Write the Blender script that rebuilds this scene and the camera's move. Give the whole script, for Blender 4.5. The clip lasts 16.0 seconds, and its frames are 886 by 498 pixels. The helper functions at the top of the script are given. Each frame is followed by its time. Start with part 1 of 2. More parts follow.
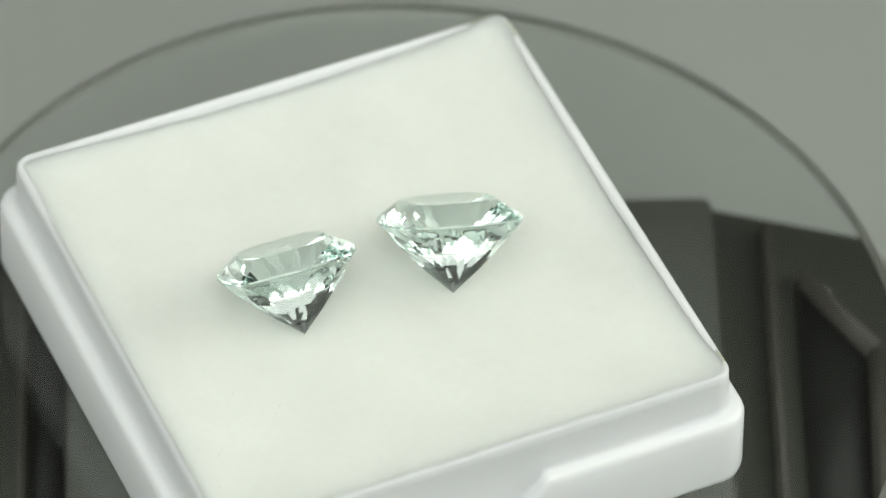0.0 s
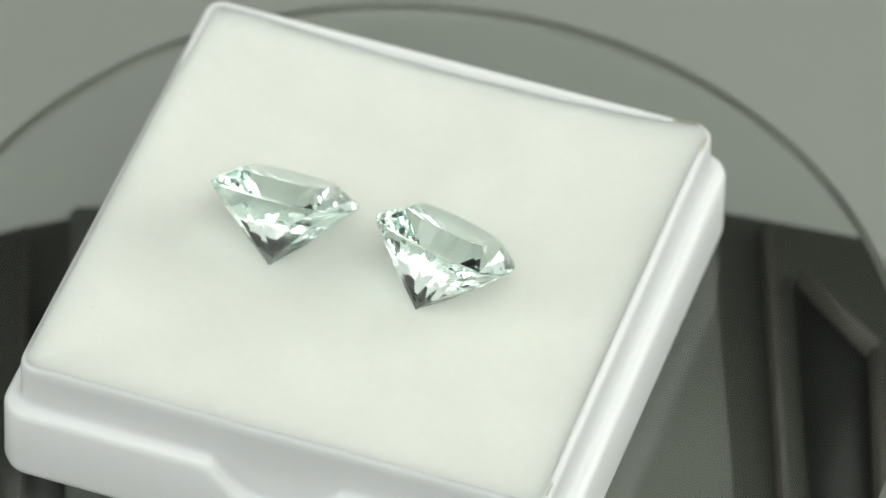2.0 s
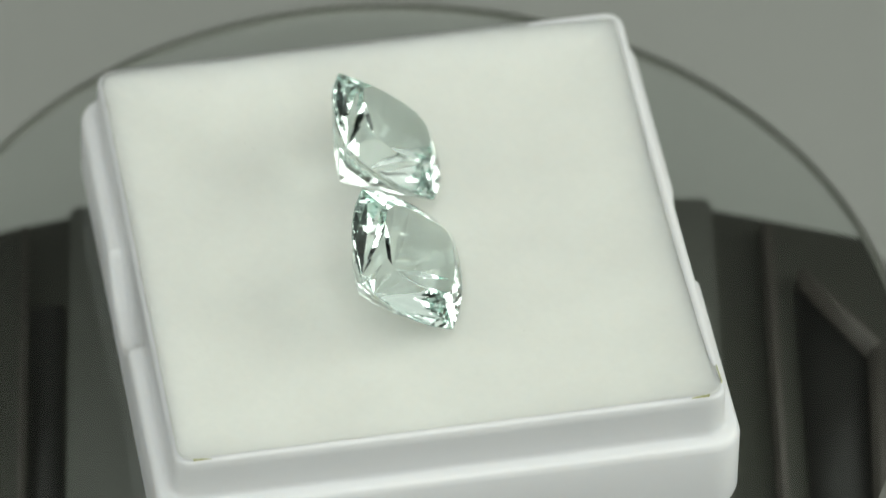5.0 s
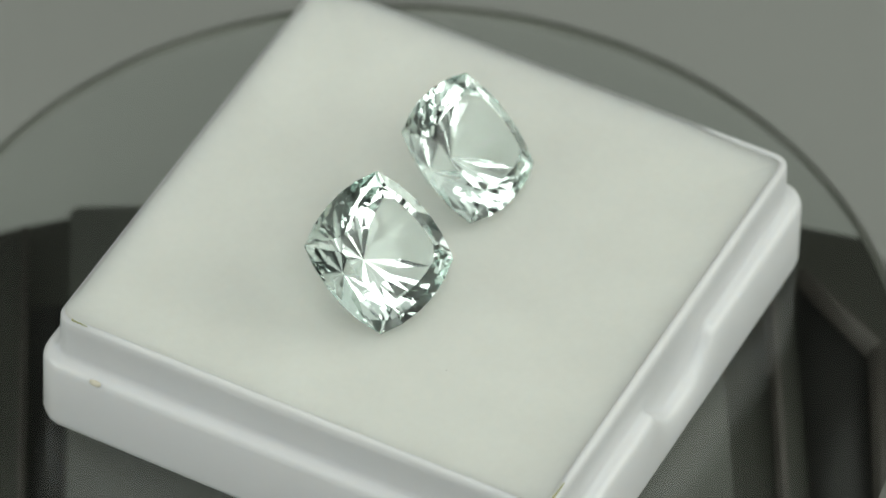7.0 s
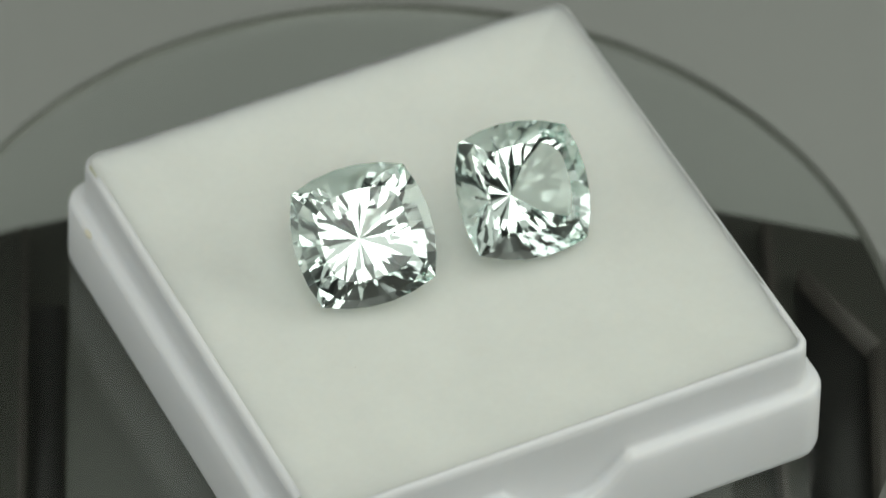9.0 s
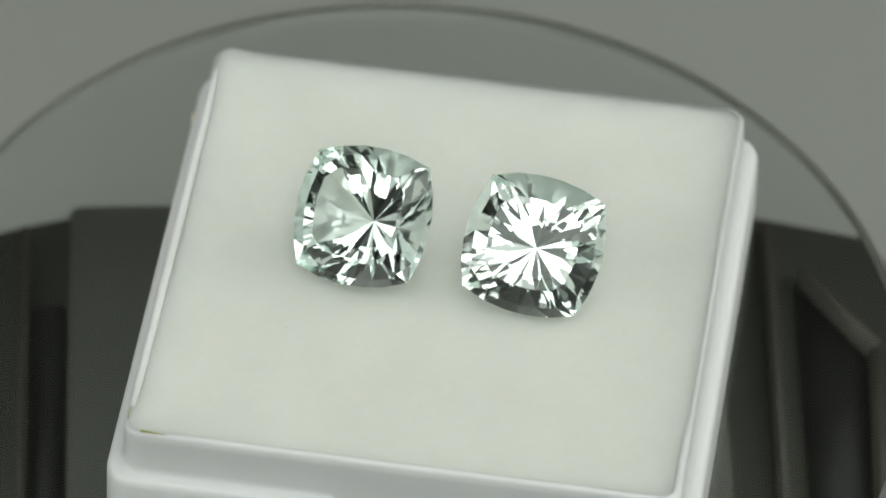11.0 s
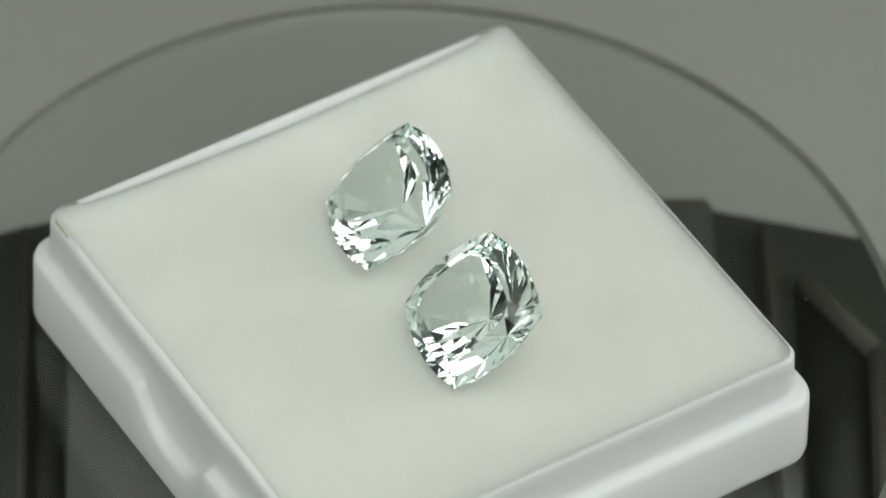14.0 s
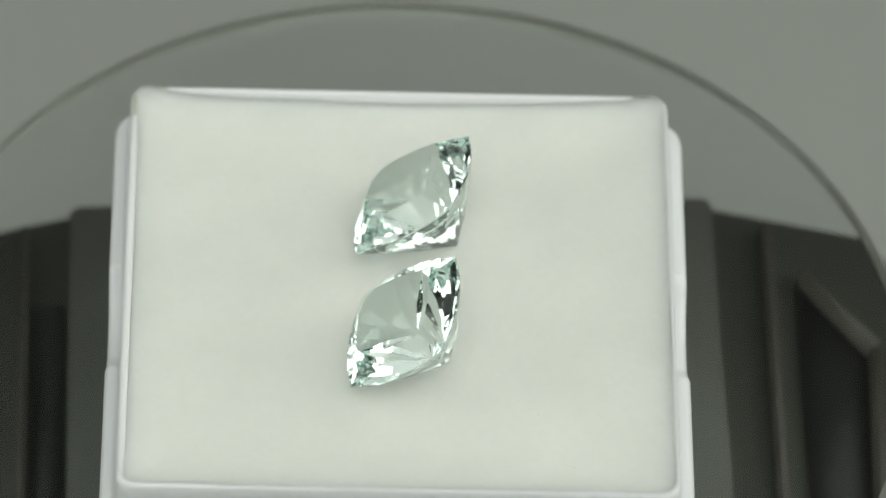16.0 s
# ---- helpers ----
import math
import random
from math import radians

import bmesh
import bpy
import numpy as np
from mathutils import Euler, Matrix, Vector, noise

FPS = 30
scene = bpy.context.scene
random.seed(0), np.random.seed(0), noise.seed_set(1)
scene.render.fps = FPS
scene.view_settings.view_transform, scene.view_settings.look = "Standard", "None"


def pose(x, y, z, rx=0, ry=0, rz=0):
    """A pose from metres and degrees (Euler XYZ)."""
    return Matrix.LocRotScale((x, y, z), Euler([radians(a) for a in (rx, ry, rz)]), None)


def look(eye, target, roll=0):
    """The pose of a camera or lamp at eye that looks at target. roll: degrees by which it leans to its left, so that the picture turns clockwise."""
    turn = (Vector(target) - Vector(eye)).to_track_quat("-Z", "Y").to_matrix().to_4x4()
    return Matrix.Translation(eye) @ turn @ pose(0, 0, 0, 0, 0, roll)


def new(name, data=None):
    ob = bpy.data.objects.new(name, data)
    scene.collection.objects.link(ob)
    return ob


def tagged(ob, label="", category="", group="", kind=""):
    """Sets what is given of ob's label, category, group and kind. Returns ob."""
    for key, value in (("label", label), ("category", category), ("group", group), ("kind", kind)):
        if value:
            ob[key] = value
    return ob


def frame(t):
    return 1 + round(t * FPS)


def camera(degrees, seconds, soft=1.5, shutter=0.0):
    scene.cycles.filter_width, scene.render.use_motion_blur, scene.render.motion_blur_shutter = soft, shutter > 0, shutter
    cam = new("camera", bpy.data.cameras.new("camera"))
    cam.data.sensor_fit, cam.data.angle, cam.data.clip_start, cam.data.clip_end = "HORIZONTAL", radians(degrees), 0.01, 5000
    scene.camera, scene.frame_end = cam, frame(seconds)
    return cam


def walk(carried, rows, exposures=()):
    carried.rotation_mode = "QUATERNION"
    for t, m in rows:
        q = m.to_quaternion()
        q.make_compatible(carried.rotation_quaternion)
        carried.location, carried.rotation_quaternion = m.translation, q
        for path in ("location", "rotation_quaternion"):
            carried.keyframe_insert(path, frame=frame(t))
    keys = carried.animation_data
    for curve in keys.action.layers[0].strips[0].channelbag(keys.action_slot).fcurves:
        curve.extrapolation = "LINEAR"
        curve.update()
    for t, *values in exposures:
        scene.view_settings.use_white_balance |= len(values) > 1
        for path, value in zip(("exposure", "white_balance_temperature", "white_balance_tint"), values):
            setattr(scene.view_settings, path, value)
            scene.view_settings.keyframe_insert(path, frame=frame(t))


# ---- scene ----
# ---- camera and turning ----
cam = camera(7.653, 16.0, soft=1.6)
cam.data.dof.use_dof = True
cam.data.dof.focus_distance = 0.500
cam.data.dof.aperture_fstop = 32.0
CAM = Matrix(((0.999636, -0.026394, -0.005661, 0.000000), (0.015209, 0.723955, -0.689680, -0.349171), (0.022302, 0.689342, 0.724092, 0.409123), (0, 0, 0, 1)))
walk(cam, [(0.0, CAM), (16.0, CAM)], exposures=[
    (0.0, 0.06), (2.0, 0.08), (4.0, 0.04), (5.0, -0.14), (6.5, -0.34), (9.0, -0.43), (12.0, -0.32), (14.5, -0.34), (16.0, -0.22)])

GLASS = 0.0300          # height of the glass plate's upper face
TOP = 0.04128              # height of the box's rim


def angle(t):
    """Turn of the plate in degrees at t seconds: it slows down gently."""
    s = t - 8.0
    return 44.857 + -18.0794 * s + 0.20552 * s * s + -0.004609 * s ** 3


def turned(t):
    return pose(0, 0, TOP, 0, 0, angle(t)) @ pose(0.00287, -0.00047, 0)


# ---- world and light ----
# light passes many times to and fro inside a cut stone
scene.cycles.max_bounces, scene.cycles.glossy_bounces, scene.cycles.transmission_bounces = 28, 24, 28
scene.cycles.caustics_refractive = scene.cycles.caustics_reflective = True
world = bpy.data.worlds.new("world")
scene.world = world
world.use_nodes = True
world.node_tree.nodes["Background"].inputs[0].default_value = (0.75, 0.8, 0.85, 1)
world.node_tree.nodes["Background"].inputs[1].default_value = 0.15


def softbox(name, eye, target, size, power, colour):
    lamp = bpy.data.lights.new(name, "AREA")
    lamp.shape, lamp.size, lamp.energy, lamp.color = "SQUARE", size, power, colour
    ob = new(name, lamp)
    ob.matrix_world = look(eye, target)
    return ob


softbox("softbox_lamp", (0.74, 0.02, 0.44), (0.06, 0.04, 0.03), 0.66, 4.1, (0.96, 1.0, 0.905))
softbox("softbox_lamp", (-0.75, -0.20, 0.45), (0, 0, 0.03), 0.60, 2.35, (0.95, 1.0, 0.935))
softbox("ceiling_panel_lamp", (0.08, -0.06, 1.0), (0.05, -0.04, 0.03), 1.20, 3.2, (0.955, 1.0, 0.915))
softbox("front_panel_lamp", (0.06, -0.52, 0.78), (0, 0, 0.03), 0.60, 4.5, (0.958, 1.0, 0.922))


# ---- materials ----
def material(name, colour, rough=0.5, metal=0.0, spread=0.06, scale=40.0, fine=600.0, bump=0.1, depth=0.0001, coat=0.0, ior=1.45):
    """A surface with colour variation at two scales and fine relief; scale and fine are in waves a metre."""
    m = bpy.data.materials.new(name)
    m.use_nodes = True
    n, l = m.node_tree.nodes, m.node_tree.links
    b = n["Principled BSDF"]
    co = n.new("ShaderNodeTexCoord")
    big, small = n.new("ShaderNodeTexNoise"), n.new("ShaderNodeTexNoise")
    big.inputs["Scale"].default_value, small.inputs["Scale"].default_value = scale, fine
    big.inputs["Detail"].default_value, small.inputs["Detail"].default_value = 3, 4
    mix = n.new("ShaderNodeMath")
    mix.operation = "MULTIPLY_ADD"
    mix.inputs[1].default_value = 0.35
    ramp = n.new("ShaderNodeValToRGB")
    ramp.color_ramp.elements[0].position, ramp.color_ramp.elements[1].position = 0.35, 0.95
    ramp.color_ramp.elements[0].color = (*[c * (1 - spread) for c in colour], 1)
    ramp.color_ramp.elements[1].color = (*[min(1, c * (1 + spread)) for c in colour], 1)
    l.new(co.outputs["Object"], big.inputs["Vector"])
    l.new(co.outputs["Object"], small.inputs["Vector"])
    l.new(small.outputs["Fac"], mix.inputs[0])
    l.new(big.outputs["Fac"], mix.inputs[2])
    l.new(mix.outputs[0], ramp.inputs[0])
    l.new(ramp.outputs[0], b.inputs["Base Color"])
    b.inputs["Roughness"].default_value, b.inputs["Metallic"].default_value = rough, metal
    b.inputs["IOR"].default_value = ior
    b.inputs["Coat Weight"].default_value = coat
    if bump:
        bu = n.new("ShaderNodeBump")
        bu.inputs["Strength"].default_value, bu.inputs["Distance"].default_value = bump, depth
        l.new(mix.outputs[0], bu.inputs["Height"])
        l.new(bu.outputs[0], b.inputs["Normal"])
    return m


def clear(name, colour, ior, rough=0.0):
    m = bpy.data.materials.new(name)
    m.use_nodes = True
    b = m.node_tree.nodes["Principled BSDF"]
    b.inputs["Base Color"].default_value = (*colour, 1)
    b.inputs["Transmission Weight"].default_value = 1.0
    b.inputs["Roughness"].default_value = rough
    b.inputs["IOR"].default_value = ior
    return m


def stone(name, colour, ior):
    """Clear coloured stone: each turn of the light inside it deepens the tint."""
    m = bpy.data.materials.new(name)
    m.use_nodes = True
    n, l = m.node_tree.nodes, m.node_tree.links
    n.remove(n["Principled BSDF"])
    g = n.new("ShaderNodeBsdfGlass")
    g.inputs["Color"].default_value = (*colour, 1)
    g.inputs["Roughness"].default_value, g.inputs["IOR"].default_value = 0.0, ior
    l.new(g.outputs[0], n["Material Output"].inputs["Surface"])
    return m


def translucent(m, weight, scale):
    for node in m.node_tree.nodes:
        if node.type == "BSDF_PRINCIPLED":
            node.inputs["Subsurface Weight"].default_value = weight
            node.inputs["Subsurface Radius"].default_value = (1.0, 0.95, 0.9)
            node.inputs["Subsurface Scale"].default_value = scale


PLASTIC = material("white_plastic", (0.795, 0.802, 0.826), 0.32, spread=0.015, scale=60, fine=900, bump=0.04)
translucent(PLASTIC, 0.7, 0.0018)
CREAM = material("cream_moulding_flash", (0.74, 0.70, 0.58), 0.5, spread=0.1, scale=900, fine=4000, bump=0.2)
FOAM = material("white_foam", (0.748, 0.764, 0.724), 0.85, spread=0.045, scale=130, fine=1500, bump=0.22, depth=0.0002)
translucent(FOAM, 0.9, 0.0040)
OLIVE = material("olive_glue", (0.42, 0.42, 0.20), 0.6, spread=0.25, scale=500, fine=3000, bump=0.2)
GIRDLE = clear("frosted_girdle", (0.90, 0.985, 0.96), 1.58, 0.18)
GEM = stone("green_beryl", (0.967, 0.9998, 0.991), 1.58)
PLATE = clear("plate_glass", (0.93, 0.96, 0.94), 1.5)
EDGE = clear("ground_glass_edge", (0.165, 0.172, 0.15), 1.5, 0.28)
EDGE.node_tree.nodes["Principled BSDF"].inputs["Transmission Weight"].default_value = 0.55
TABLE = material("grey_table", (0.257, 0.265, 0.252), 0.55, spread=0.04, scale=6, fine=300, bump=0.05)
DARK = material("dark_plastic", (0.032, 0.033, 0.026), 0.7, spread=0.06, scale=60, fine=350, bump=0.03)
MID = material("grey_plastic", (0.078, 0.081, 0.071), 0.6, spread=0.06, scale=60, fine=350, bump=0.03)
RIDGE = material("worn_edge_plastic", (0.052, 0.046, 0.040), 0.6, spread=0.06, scale=60, fine=350, bump=0.03)
# near black: the shade inside the housing's wells, put into the colour
WELL = material("recess_shade_black", (0.007, 0.007, 0.006), 0.6, spread=0.06, scale=60, fine=350, bump=0.03)
# tones of the added room: pale bounces light, grey keeps some facets dark
WALL = material("bounce_wall_pale", (0.68, 0.675, 0.66), 0.8, spread=0.05, scale=3, fine=80, bump=0.1)
SHADE = material("dimmed_wall_grey", (0.40, 0.40, 0.39), 0.8, spread=0.05, scale=3, fine=80, bump=0.1)
LINT = material("grey_lint", (0.42, 0.42, 0.40), 0.9, spread=0.1, bump=0)
DUST = material("dust", (0.6, 0.6, 0.58), 0.9, spread=0.1, bump=0)


# ---- mesh helpers ----
def part(name, bm, mat, parent=None, label="", smooth=True):
    me = bpy.data.meshes.new(name)
    bm.normal_update()
    bm.to_mesh(me)
    bm.free()
    me.materials.append(mat)
    for poly in me.polygons:
        poly.use_smooth = smooth
    ob = new(name, me)
    if parent:
        ob.parent = parent
    if label:
        tagged(ob, label)
    return ob


def rings(loops, cap_first=False, cap_last=False):
    """A bmesh skin through closed loops of equal length."""
    bm = bmesh.new()
    vs = [[bm.verts.new(p) for p in loop] for loop in loops]
    n = len(vs[0])
    for a, b in zip(vs, vs[1:]):
        for i in range(n):
            bm.faces.new((a[i], a[(i + 1) % n], b[(i + 1) % n], b[i]))
    if cap_first:
        bm.faces.new(vs[0][::-1])
    if cap_last:
        bm.faces.new(vs[-1])
    bmesh.ops.recalc_face_normals(bm, faces=bm.faces)
    return bm


def square_loop(half, radius, z, side=84, arc=10):
    """Points round a square with rounded corners; every loop has the same count."""
    pts = []
    h = half - radius
    for k in range(4):
        c, s = math.cos(k * math.pi / 2), math.sin(k * math.pi / 2)
        for i in range(side):
            y = -h + 2 * h * i / side
            pts.append((c * half - s * y, s * half + c * y, z))
        for i in range(arc):
            a = i / arc * math.pi / 2
            x, y = h + radius * math.cos(a), h + radius * math.sin(a)
            pts.append((c * x - s * y, s * x + c * y, z))
    return pts


def block(corners, z0, z1, bevel):
    """A prism over a convex plan with bevelled edges."""
    bm = bmesh.new()
    vs = [bm.verts.new((x, y, z0)) for x, y in corners]
    f = bm.faces.new(vs)
    r = bmesh.ops.extrude_face_region(bm, geom=[f])
    bmesh.ops.translate(bm, verts=[v for v in r["geom"] if isinstance(v, bmesh.types.BMVert)], vec=(0, 0, z1 - z0))
    bmesh.ops.recalc_face_normals(bm, faces=bm.faces)
    bmesh.ops.bevel(bm, geom=bm.edges[:], offset=bevel, segments=2, affect="EDGES")
    return bm


# ---- setting: table, and an added room out of view ----
def room():
    bm = block([(-0.9, -0.8), (0.9, -0.8), (0.9, 1.2), (-0.9, 1.2)], -0.03, 0.0, 0.004)
    tagged(part("table_top", bm, TABLE), "matt grey table top under the turntable", "table", kind="structure")
    w, v = 1.35, 1.45
    # unseen walls, made up: pale to the north, darker elsewhere for facet contrast
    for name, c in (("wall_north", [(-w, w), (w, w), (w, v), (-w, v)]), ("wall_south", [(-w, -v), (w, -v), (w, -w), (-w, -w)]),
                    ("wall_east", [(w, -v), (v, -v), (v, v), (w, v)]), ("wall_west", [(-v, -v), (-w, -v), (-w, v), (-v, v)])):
        tagged(part(name, block(c, -0.75, 1.35, 0.005), WALL if name == "wall_north" else SHADE), "plain unseen wall, added to shape reflections in the gems", "wall", kind="structure")
    square = [(-v, -v), (v, -v), (v, v), (-v, v)]
    tagged(part("floor", block(square, -0.8, -0.752, 0.005), WALL), "plain pale grey floor under the table", "floor", kind="structure")
    tagged(part("ceiling", block(square, 1.352, 1.4, 0.005), WALL), "plain pale grey ceiling, added out of view to bounce light", "ceiling", kind="structure")


# ---- turntable ----
def turntable():
    base = new("turntable_base")
    tagged(base, "dark plastic turntable housing with ribs under the glass", "turntable")
    zt = GLASS - 0.016
    part("deck", block([(-0.0416, -0.0175), (-0.0447, 0.0229), (-0.0334, 0.0276), (-0.0277, 0.0295), (0.0249, 0.0324), (0.0388, 0.0293), (0.0436, 0.0178), (0.0450, -0.0146)], 0.0, zt, 0.0008), DARK, base)
    part("centre_panel", block([(-0.026, -0.0082), (-0.0277, 0.0292), (0.0251, 0.0321), (0.0268, -0.0064)], zt - 0.002, zt + 0.0012, 0.0004), MID, base, "grey plastic panel of the housing")
    for c in ([(-0.03, -0.0084), (-0.0315, 0.0266), (-0.031, 0.0266), (-0.0293, -0.0083)], [(0.0302, -0.0063), (0.0292, 0.0292), (0.0301, 0.0292), (0.0311, -0.0062)], [(0.0319, 0.0232), (0.0326, 0.0242), (0.0389, 0.0159), (0.0377, 0.0149)], [(0.0377, 0.0149), (0.0389, 0.0159), (0.0389, -0.006), (0.0377, -0.006)]):
        part("rib", block(c, zt - 0.002, zt + 0.0016, 0.0003), RIDGE, base, "narrow worn plastic rib")
    # thin black plates on the deck stand in for shaded wells
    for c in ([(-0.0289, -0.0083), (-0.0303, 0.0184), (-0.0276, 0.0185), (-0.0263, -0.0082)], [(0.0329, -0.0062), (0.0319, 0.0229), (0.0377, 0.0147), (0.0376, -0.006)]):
        part("shaded_recess", block(c, zt - 0.002, zt + 0.0006, 0.0002), WELL, base, "flat black plate painted as a shaded recess of the housing")
    bm = rings([[(0.006 * math.cos(a), 0.006 * math.sin(a), z) for a in [i * math.tau / 32 for i in range(32)]] for z in (zt - 0.002, GLASS - 0.0021)], True, True)
    part("spindle", bm, DARK, base)
    return base


def plate():
    r, th = 0.03945, 0.0020
    prof = [(r - 0.0004, -th), (r - 0.0001, -th + 0.0001), (r, -th + 0.0004), (r, -0.0004), (r - 0.0001, -0.0001), (r - 0.0004, 0.0)]
    n = 160
    loops = [[(q * math.cos(i * math.tau / n), q * math.sin(i * math.tau / n), z) for i in range(n)] for q, z in prof]
    ob = new("glass_plate")
    whole = rings(loops, True, True)
    for name, mat, sides in (("sheet", PLATE, False), ("ground_edge", EDGE, True)):
        bm = whole.copy()
        bmesh.ops.delete(bm, geom=[f for f in bm.faces if (len(f.verts) == 4) != sides], context="FACES")
        piece = part(name, bm, mat, ob, smooth=sides)
        piece.visible_shadow = False
    whole.free()
    for x, y, size in ((-0.0151, -0.0261, 6e-05), (-0.0337, 0.0069, 7e-05), (-0.0275, -0.0118, 5e-05), (0.0112, 0.0303, 6e-05), (-0.0336, 0.0064, 6e-05), (-0.0226, 0.0199, 5e-05)):
        bm = bmesh.new()
        bmesh.ops.create_icosphere(bm, subdivisions=1, radius=size)
        bmesh.ops.translate(bm, verts=bm.verts, vec=(x, y, size * 0.6))
        part("dust_speck", bm, DUST, ob, "tiny pale dust speck")
    ob.matrix_world = pose(0.00005, 0.0005, GLASS)
    return tagged(ob, "round clear glass turntable plate with ground edge", "turntable plate")


# ---- gem box ----
def gem_box():
    box = new("gem_box")
    tagged(box, "open white plastic gem box with padded white insert", "box")
    B = -(TOP - GLASS)
    # thumb notches in the ledge on two opposite sides
    def ledge(x, y):
        full, low = -0.0040, -0.0072
        if abs(y) < 0.0195 or abs(x) > 0.0052:
            return full
        s = min(1.0, (0.0052 - abs(x)) / 0.0042)
        return full + (low - full) * math.sin(s * math.pi / 2) ** 0.92

    # one moulded shell: outer wall, ledge, upright rim, inner wall
    def rise(y):
        return 0.0002 * (1 - y / 0.021)

    loops = [square_loop(half, r, z) for half, z, r in ((0.0207, B, 0.0016), (0.0212, B + 0.00004, 0.0019), (0.0218, B + 0.00025, 0.0021), (0.02226, B + 0.0007, 0.0023), (0.02240, B + 0.0013, 0.0024))]
    fine = square_loop(0.02232, 0.0024, 0.0)
    for half, dz, r in ((0.02232, -0.0007, 0.0024), (0.02220, -0.00028, 0.0023), (0.02200, -0.00006, 0.0022), (0.0217, 0.00002, 0.0020), (0.02142, 0.00006, 0.0018), (0.02120, 0.00022, 0.0016), (0.02112, 0.00055, 0.0015)):
        loops.append([(x, y, ledge(X, Y) + dz + 0.8 * rise(y)) for (x, y, _), (X, Y, _) in zip(square_loop(half, r, 0.0), fine)])
    for half, z, r in ((0.02104, -0.0010, 0.0014), (0.02100, -0.0003, 0.00135), (0.02087, -0.00008, 0.00125), (0.02068, 0.0, 0.0011), (0.02050, -0.00005, 0.0010), (0.02040, -0.00018, 0.0009), (0.02032, -0.0042, 0.0009)):
        loops.append([(x, y, z + rise(y)) for x, y, z in square_loop(half, r, z)])
    part("tray", rings(loops, cap_first=True), PLASTIC, box)

    # soft pad, pressed down between its corners; two corners have come up over the rim
    n, h = 96, 0.02070

    def pad_height(u, v):
        edge = max(abs(u), abs(v))
        lift = math.exp(-((math.hypot(u + 1, v + 1) * h) / 0.0040) ** 2) + 0.7 * math.exp(-((math.hypot(u + 1, v - 1) * h) / 0.0030) ** 2)
        # slack along the middle of two sides, drawn up over the rim at the corners and along the other two
        wx, wy = abs(u) ** 8, abs(v) ** 8
        sag = (wx * (u < 0) + wy * (v < 0)) / (wx + wy + 1e-9)
        side = 0.00005 - 0.00016 * sag - 0.00092 * sag * (1 - abs(u * v) ** 1.2) + rise(v * h)
        z = -0.00092 + (side + 0.00092) * edge ** 6
        z += 0.00042 * lift
        z += 0.00004 * noise.noise(Vector((u * 5, v * 5, 7.0)))
        return z + 0.00010 * noise.noise(Vector((u * 2.2, v * 2.2, 4.0))) + 0.00003 * noise.noise(Vector((u * 9, v * 9, 1.0)))
    bm = bmesh.new()
    grid = []
    for j in range(n + 1):
        row = []
        for i in range(n + 1):
            u, v = 2 * i / n - 1, 2 * j / n - 1
            u, v = math.sin(u * math.pi / 2) * 0.5 + u * 0.5, math.sin(v * math.pi / 2) * 0.5 + v * 0.5
            x, y = u * h, v * h
            # rounded corners
            if abs(x) > h - 0.0012 and abs(y) > h - 0.0012:
                ex, ey = abs(x) - (h - 0.0012), abs(y) - (h - 0.0012)
                k = max(ex, ey) / max(1e-9, math.hypot(ex, ey))
                x, y = math.copysign(h - 0.0012 + ex * k, x), math.copysign(h - 0.0012 + ey * k, y)
            row.append(bm.verts.new((x, y, pad_height(u, v))))
        grid.append(row)
    for j in range(n):
        for i in range(n):
            bm.faces.new((grid[j][i], grid[j][i + 1], grid[j + 1][i + 1], grid[j + 1][i]))
    r = bmesh.ops.extrude_edge_only(bm, edges=[e for e in bm.edges if e.is_boundary])
    for v in r["geom"]:
        if isinstance(v, bmesh.types.BMVert):
            v.co.z = -0.0055
    bmesh.ops.recalc_face_normals(bm, faces=bm.faces)
    pad = part("pad", bm, FOAM, box, "soft white foam pad")
    for x, y, size in ((0.0122, 0.0105, 3.5e-05), (0.0179, 0.0131, 4e-05), (0.0191, 0.0162, 4e-05), (0.0116, 0.0099, 4e-05), (0.0144, 0.0074, 3.5e-05), (-0.0108, -0.0073, 4e-05)):
        bm = bmesh.new()
        bmesh.ops.create_icosphere(bm, subdivisions=1, radius=size)
        bmesh.ops.translate(bm, verts=bm.verts, vec=(x, y, pad_height(x / h, y / h) + size * 0.3))
        part("lint_speck", bm, LINT, pad, "tiny grey lint speck")

    # olive cut edge of the pad, bare towards the outside where its cover ends
    for x, y, dx, dy, length in ((-0.0196, -0.02078, 1, 0, 0.0056), (-0.02078, -0.0196, 0, 1, 0.0042), (-0.02078, 0.0196, 0, -1, 0.0034)):
        bm = bmesh.new()
        rows = []
        for i in range(19):
            s = i / 18
            ax, ay = x + dx * length * s, y + dy * length * s
            top = pad_height(max(-1, ax / h), max(-1, min(1, ay / h))) - 0.00003 + 0.00002 * random.uniform(-1, 1)
            ix, iy = (0, 0.00009) if dx else (0.00009, 0)
            rows.append([bm.verts.new(c) for c in ((ax, ay, -0.0012), (ax, ay, top), (ax + ix, ay + iy, top - 0.00001), (ax + ix, ay + iy, -0.0012))])
        for p, q in zip(rows, rows[1:]):
            for i in range(4):
                bm.faces.new((p[i], p[(i + 1) % 4], q[(i + 1) % 4], q[i]))
        bm.faces.new(rows[0])
        bm.faces.new(rows[-1][::-1])
        bmesh.ops.recalc_face_normals(bm, faces=bm.faces)
        part("foam_edge", bm, OLIVE, pad, "bare olive foam edge of the pad", smooth=False)

    # moulding nub on the ledge
    bm = bmesh.new()
    bmesh.ops.create_icosphere(bm, subdivisions=2, radius=0.00026)
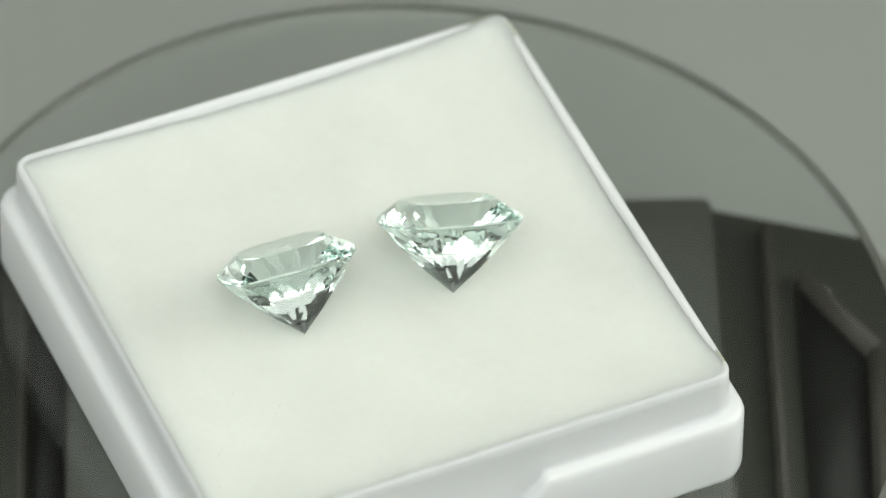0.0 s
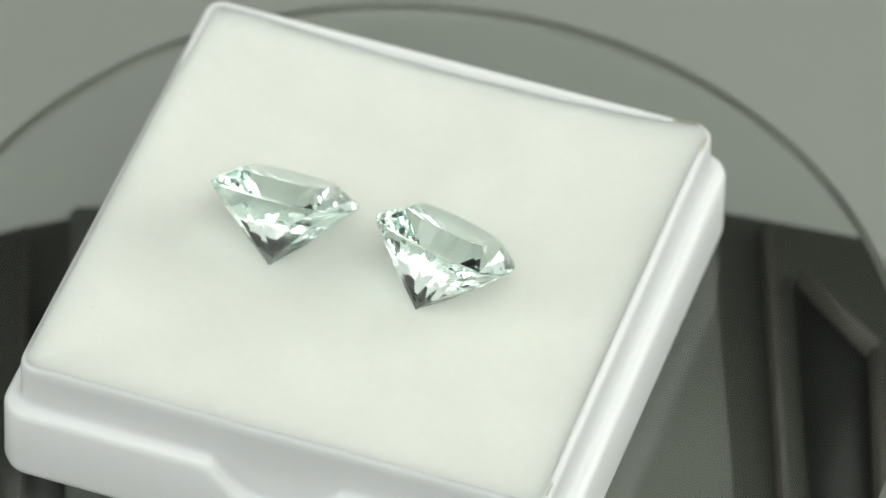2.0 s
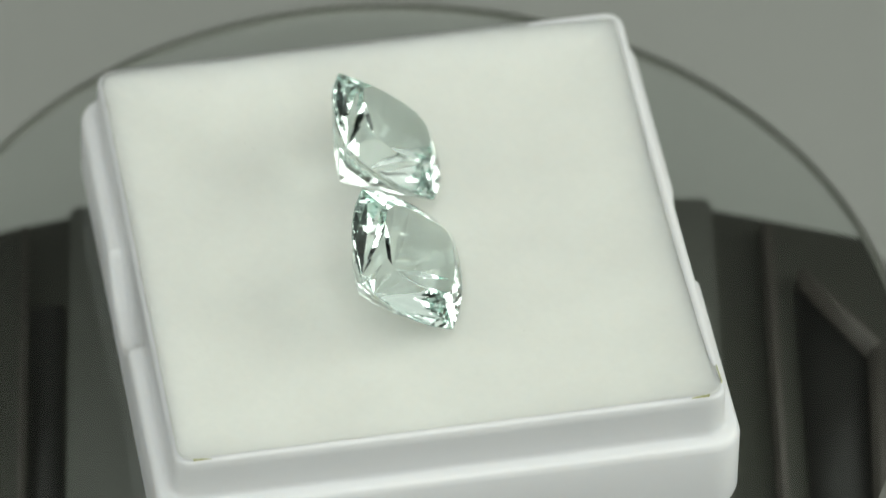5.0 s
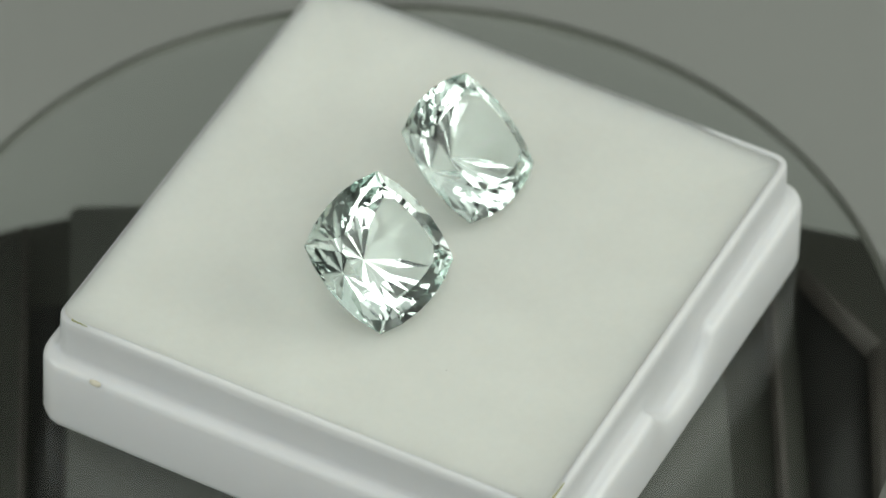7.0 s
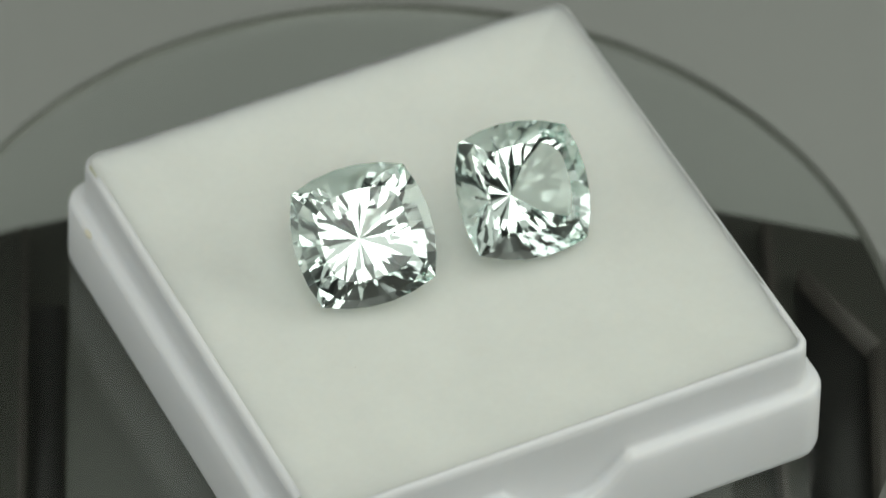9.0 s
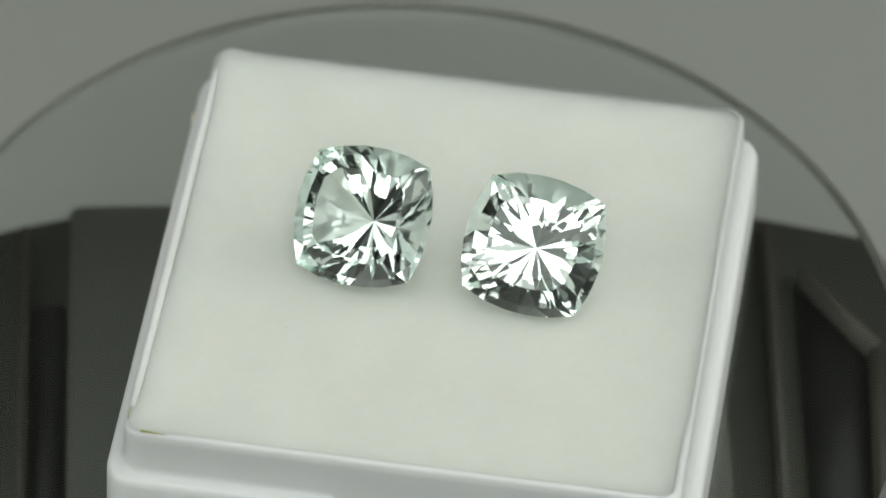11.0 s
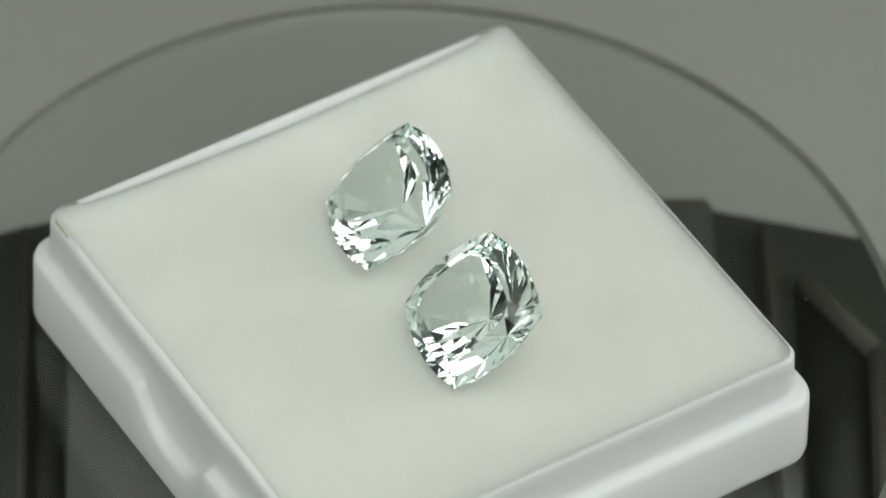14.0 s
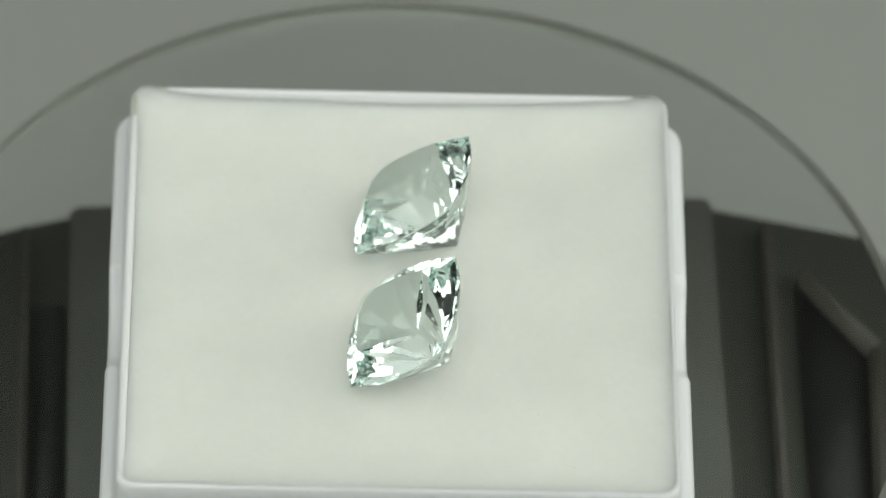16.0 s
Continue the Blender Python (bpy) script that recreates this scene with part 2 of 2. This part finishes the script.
    for v in bm.verts:
        v.co = Vector((v.co.x * 0.9 - 0.0222, v.co.y * 2.0 + 0.0168, v.co.z - 0.0042)) + 0.00005 * noise.noise_vector(v.co * 9000)
    part("moulding_nub", bm, CREAM, box, "cream chip of moulding flash")
    return box


# ---- gems ----
def gem(name, width, crown):
    """A square cushion brilliant: rings of points from table to culet, the facets flat between them. Its culet is at the origin."""
    def ring(r, z, shift, k, wave):
        # four bowed sides that meet in pointed corners at (k, k)
        c = (2 * k * k - 1) / (2 - 2 * k)
        out = []
        for i in range(N):
            a = (i + shift + 0.5) * math.tau / N
            f = (a + math.pi / 4) % (math.pi / 2) - math.pi / 4
            rho = r * (math.sqrt((c * math.cos(f)) ** 2 + 1 + 2 * c) - c * math.cos(f)) * (1 + 0.004 * random.uniform(-1, 1) * (wave != 0))
            lift = z + wave * (1 if i % 2 else -1)
            out.append((rho * math.cos(a) * width, rho * math.sin(a) * width, lift * width))
        return out
    N = 20
    levels = [(0.64, crown, 0.5, 0.86, 0), (1.0, 0.014, 0.0, 0.825, 0), (1.0, -0.014, 0.0, 0.825, 0), (0.78, -0.282, 0.5, 0.825, 0.006), (0.40, -0.682, 0.0, 0.81, 0.014)]
    depth = 1.061
    bm = bmesh.new()
    vs = [[bm.verts.new((x, y, z + depth * width)) for x, y, z in ring(*lv)] for lv in levels]
    culet = bm.verts.new((0, 0, 0))
    bm.faces.new(vs[0])
    for k, (a, b) in enumerate(zip(vs, vs[1:])):
        for i in range(N):
            j = (i + 1) % N
            if k == 1:
                bm.faces.new((a[i], a[j], b[j], b[i]))
            elif levels[k][2] < levels[k + 1][2]:
                bm.faces.new((a[i], a[j], b[i]))
                bm.faces.new((b[i], a[j], b[j]))
            else:
                bm.faces.new((a[i], b[j], b[i]))
                bm.faces.new((a[i], a[j], b[j]))
    for i in range(N):
        bm.faces.new((vs[-1][i], vs[-1][(i + 1) % N], culet))
    bmesh.ops.recalc_face_normals(bm, faces=bm.faces)
    jewel = new(name)
    mid = depth * width
    zones = (("table_facet", GEM, lambda f: len(f.verts) > 4), ("girdle", GIRDLE, lambda f: len(f.verts) == 4),
             ("crown", GEM, lambda f: len(f.verts) == 3 and f.calc_center_median().z > mid), ("pavilion", GEM, lambda f: len(f.verts) == 3 and f.calc_center_median().z < mid))
    for zone, mat, keep in zones:
        cut = bm.copy()
        bmesh.ops.delete(cut, geom=[f for f in cut.faces if not keep(f)], context="FACES")
        part(zone, cut, mat, jewel, smooth=False)
    bm.free()
    return jewel


def gem_pose(x, y, z, lean, tilt, spin):
    """In the box's space: the table's normal leans by tilt towards the heading lean."""
    return pose(x, y, z) @ pose(0, 0, 0, 0, 0, lean) @ pose(0, 0, 0, 0, tilt, 0) @ pose(0, 0, 0, 0, 0, spin)


room()
turntable()
disc = plate()
box = gem_box()
gem_a = tagged(gem("gemstone", 0.00534, 0.255), "pale green cushion-cut gemstone lying on white pad", "gemstone", "pair of gems")
gem_b = tagged(gem("gemstone", 0.00541, 0.280), "pale green cushion-cut gemstone lying on white pad", "gemstone", "pair of gems")
GEM_A = gem_pose(0.00697, 0.00390, -0.00088, -89.7, 39.5, -8.4)
GEM_B = gem_pose(-0.00513, 0.00444, -0.00082, -108.0, 39.3, 10.4)


def motions():
    times = [i * 0.5 for i in range(33)]
    walk(disc, [(t, pose(0.00005, 0.0005, GLASS, 0, 0, angle(t))) for t in times])
    walk(box, [(t, turned(t)) for t in times])
    walk(gem_a, [(t, turned(t) @ GEM_A) for t in times])
    walk(gem_b, [(t, turned(t) @ GEM_B) for t in times])


motions()
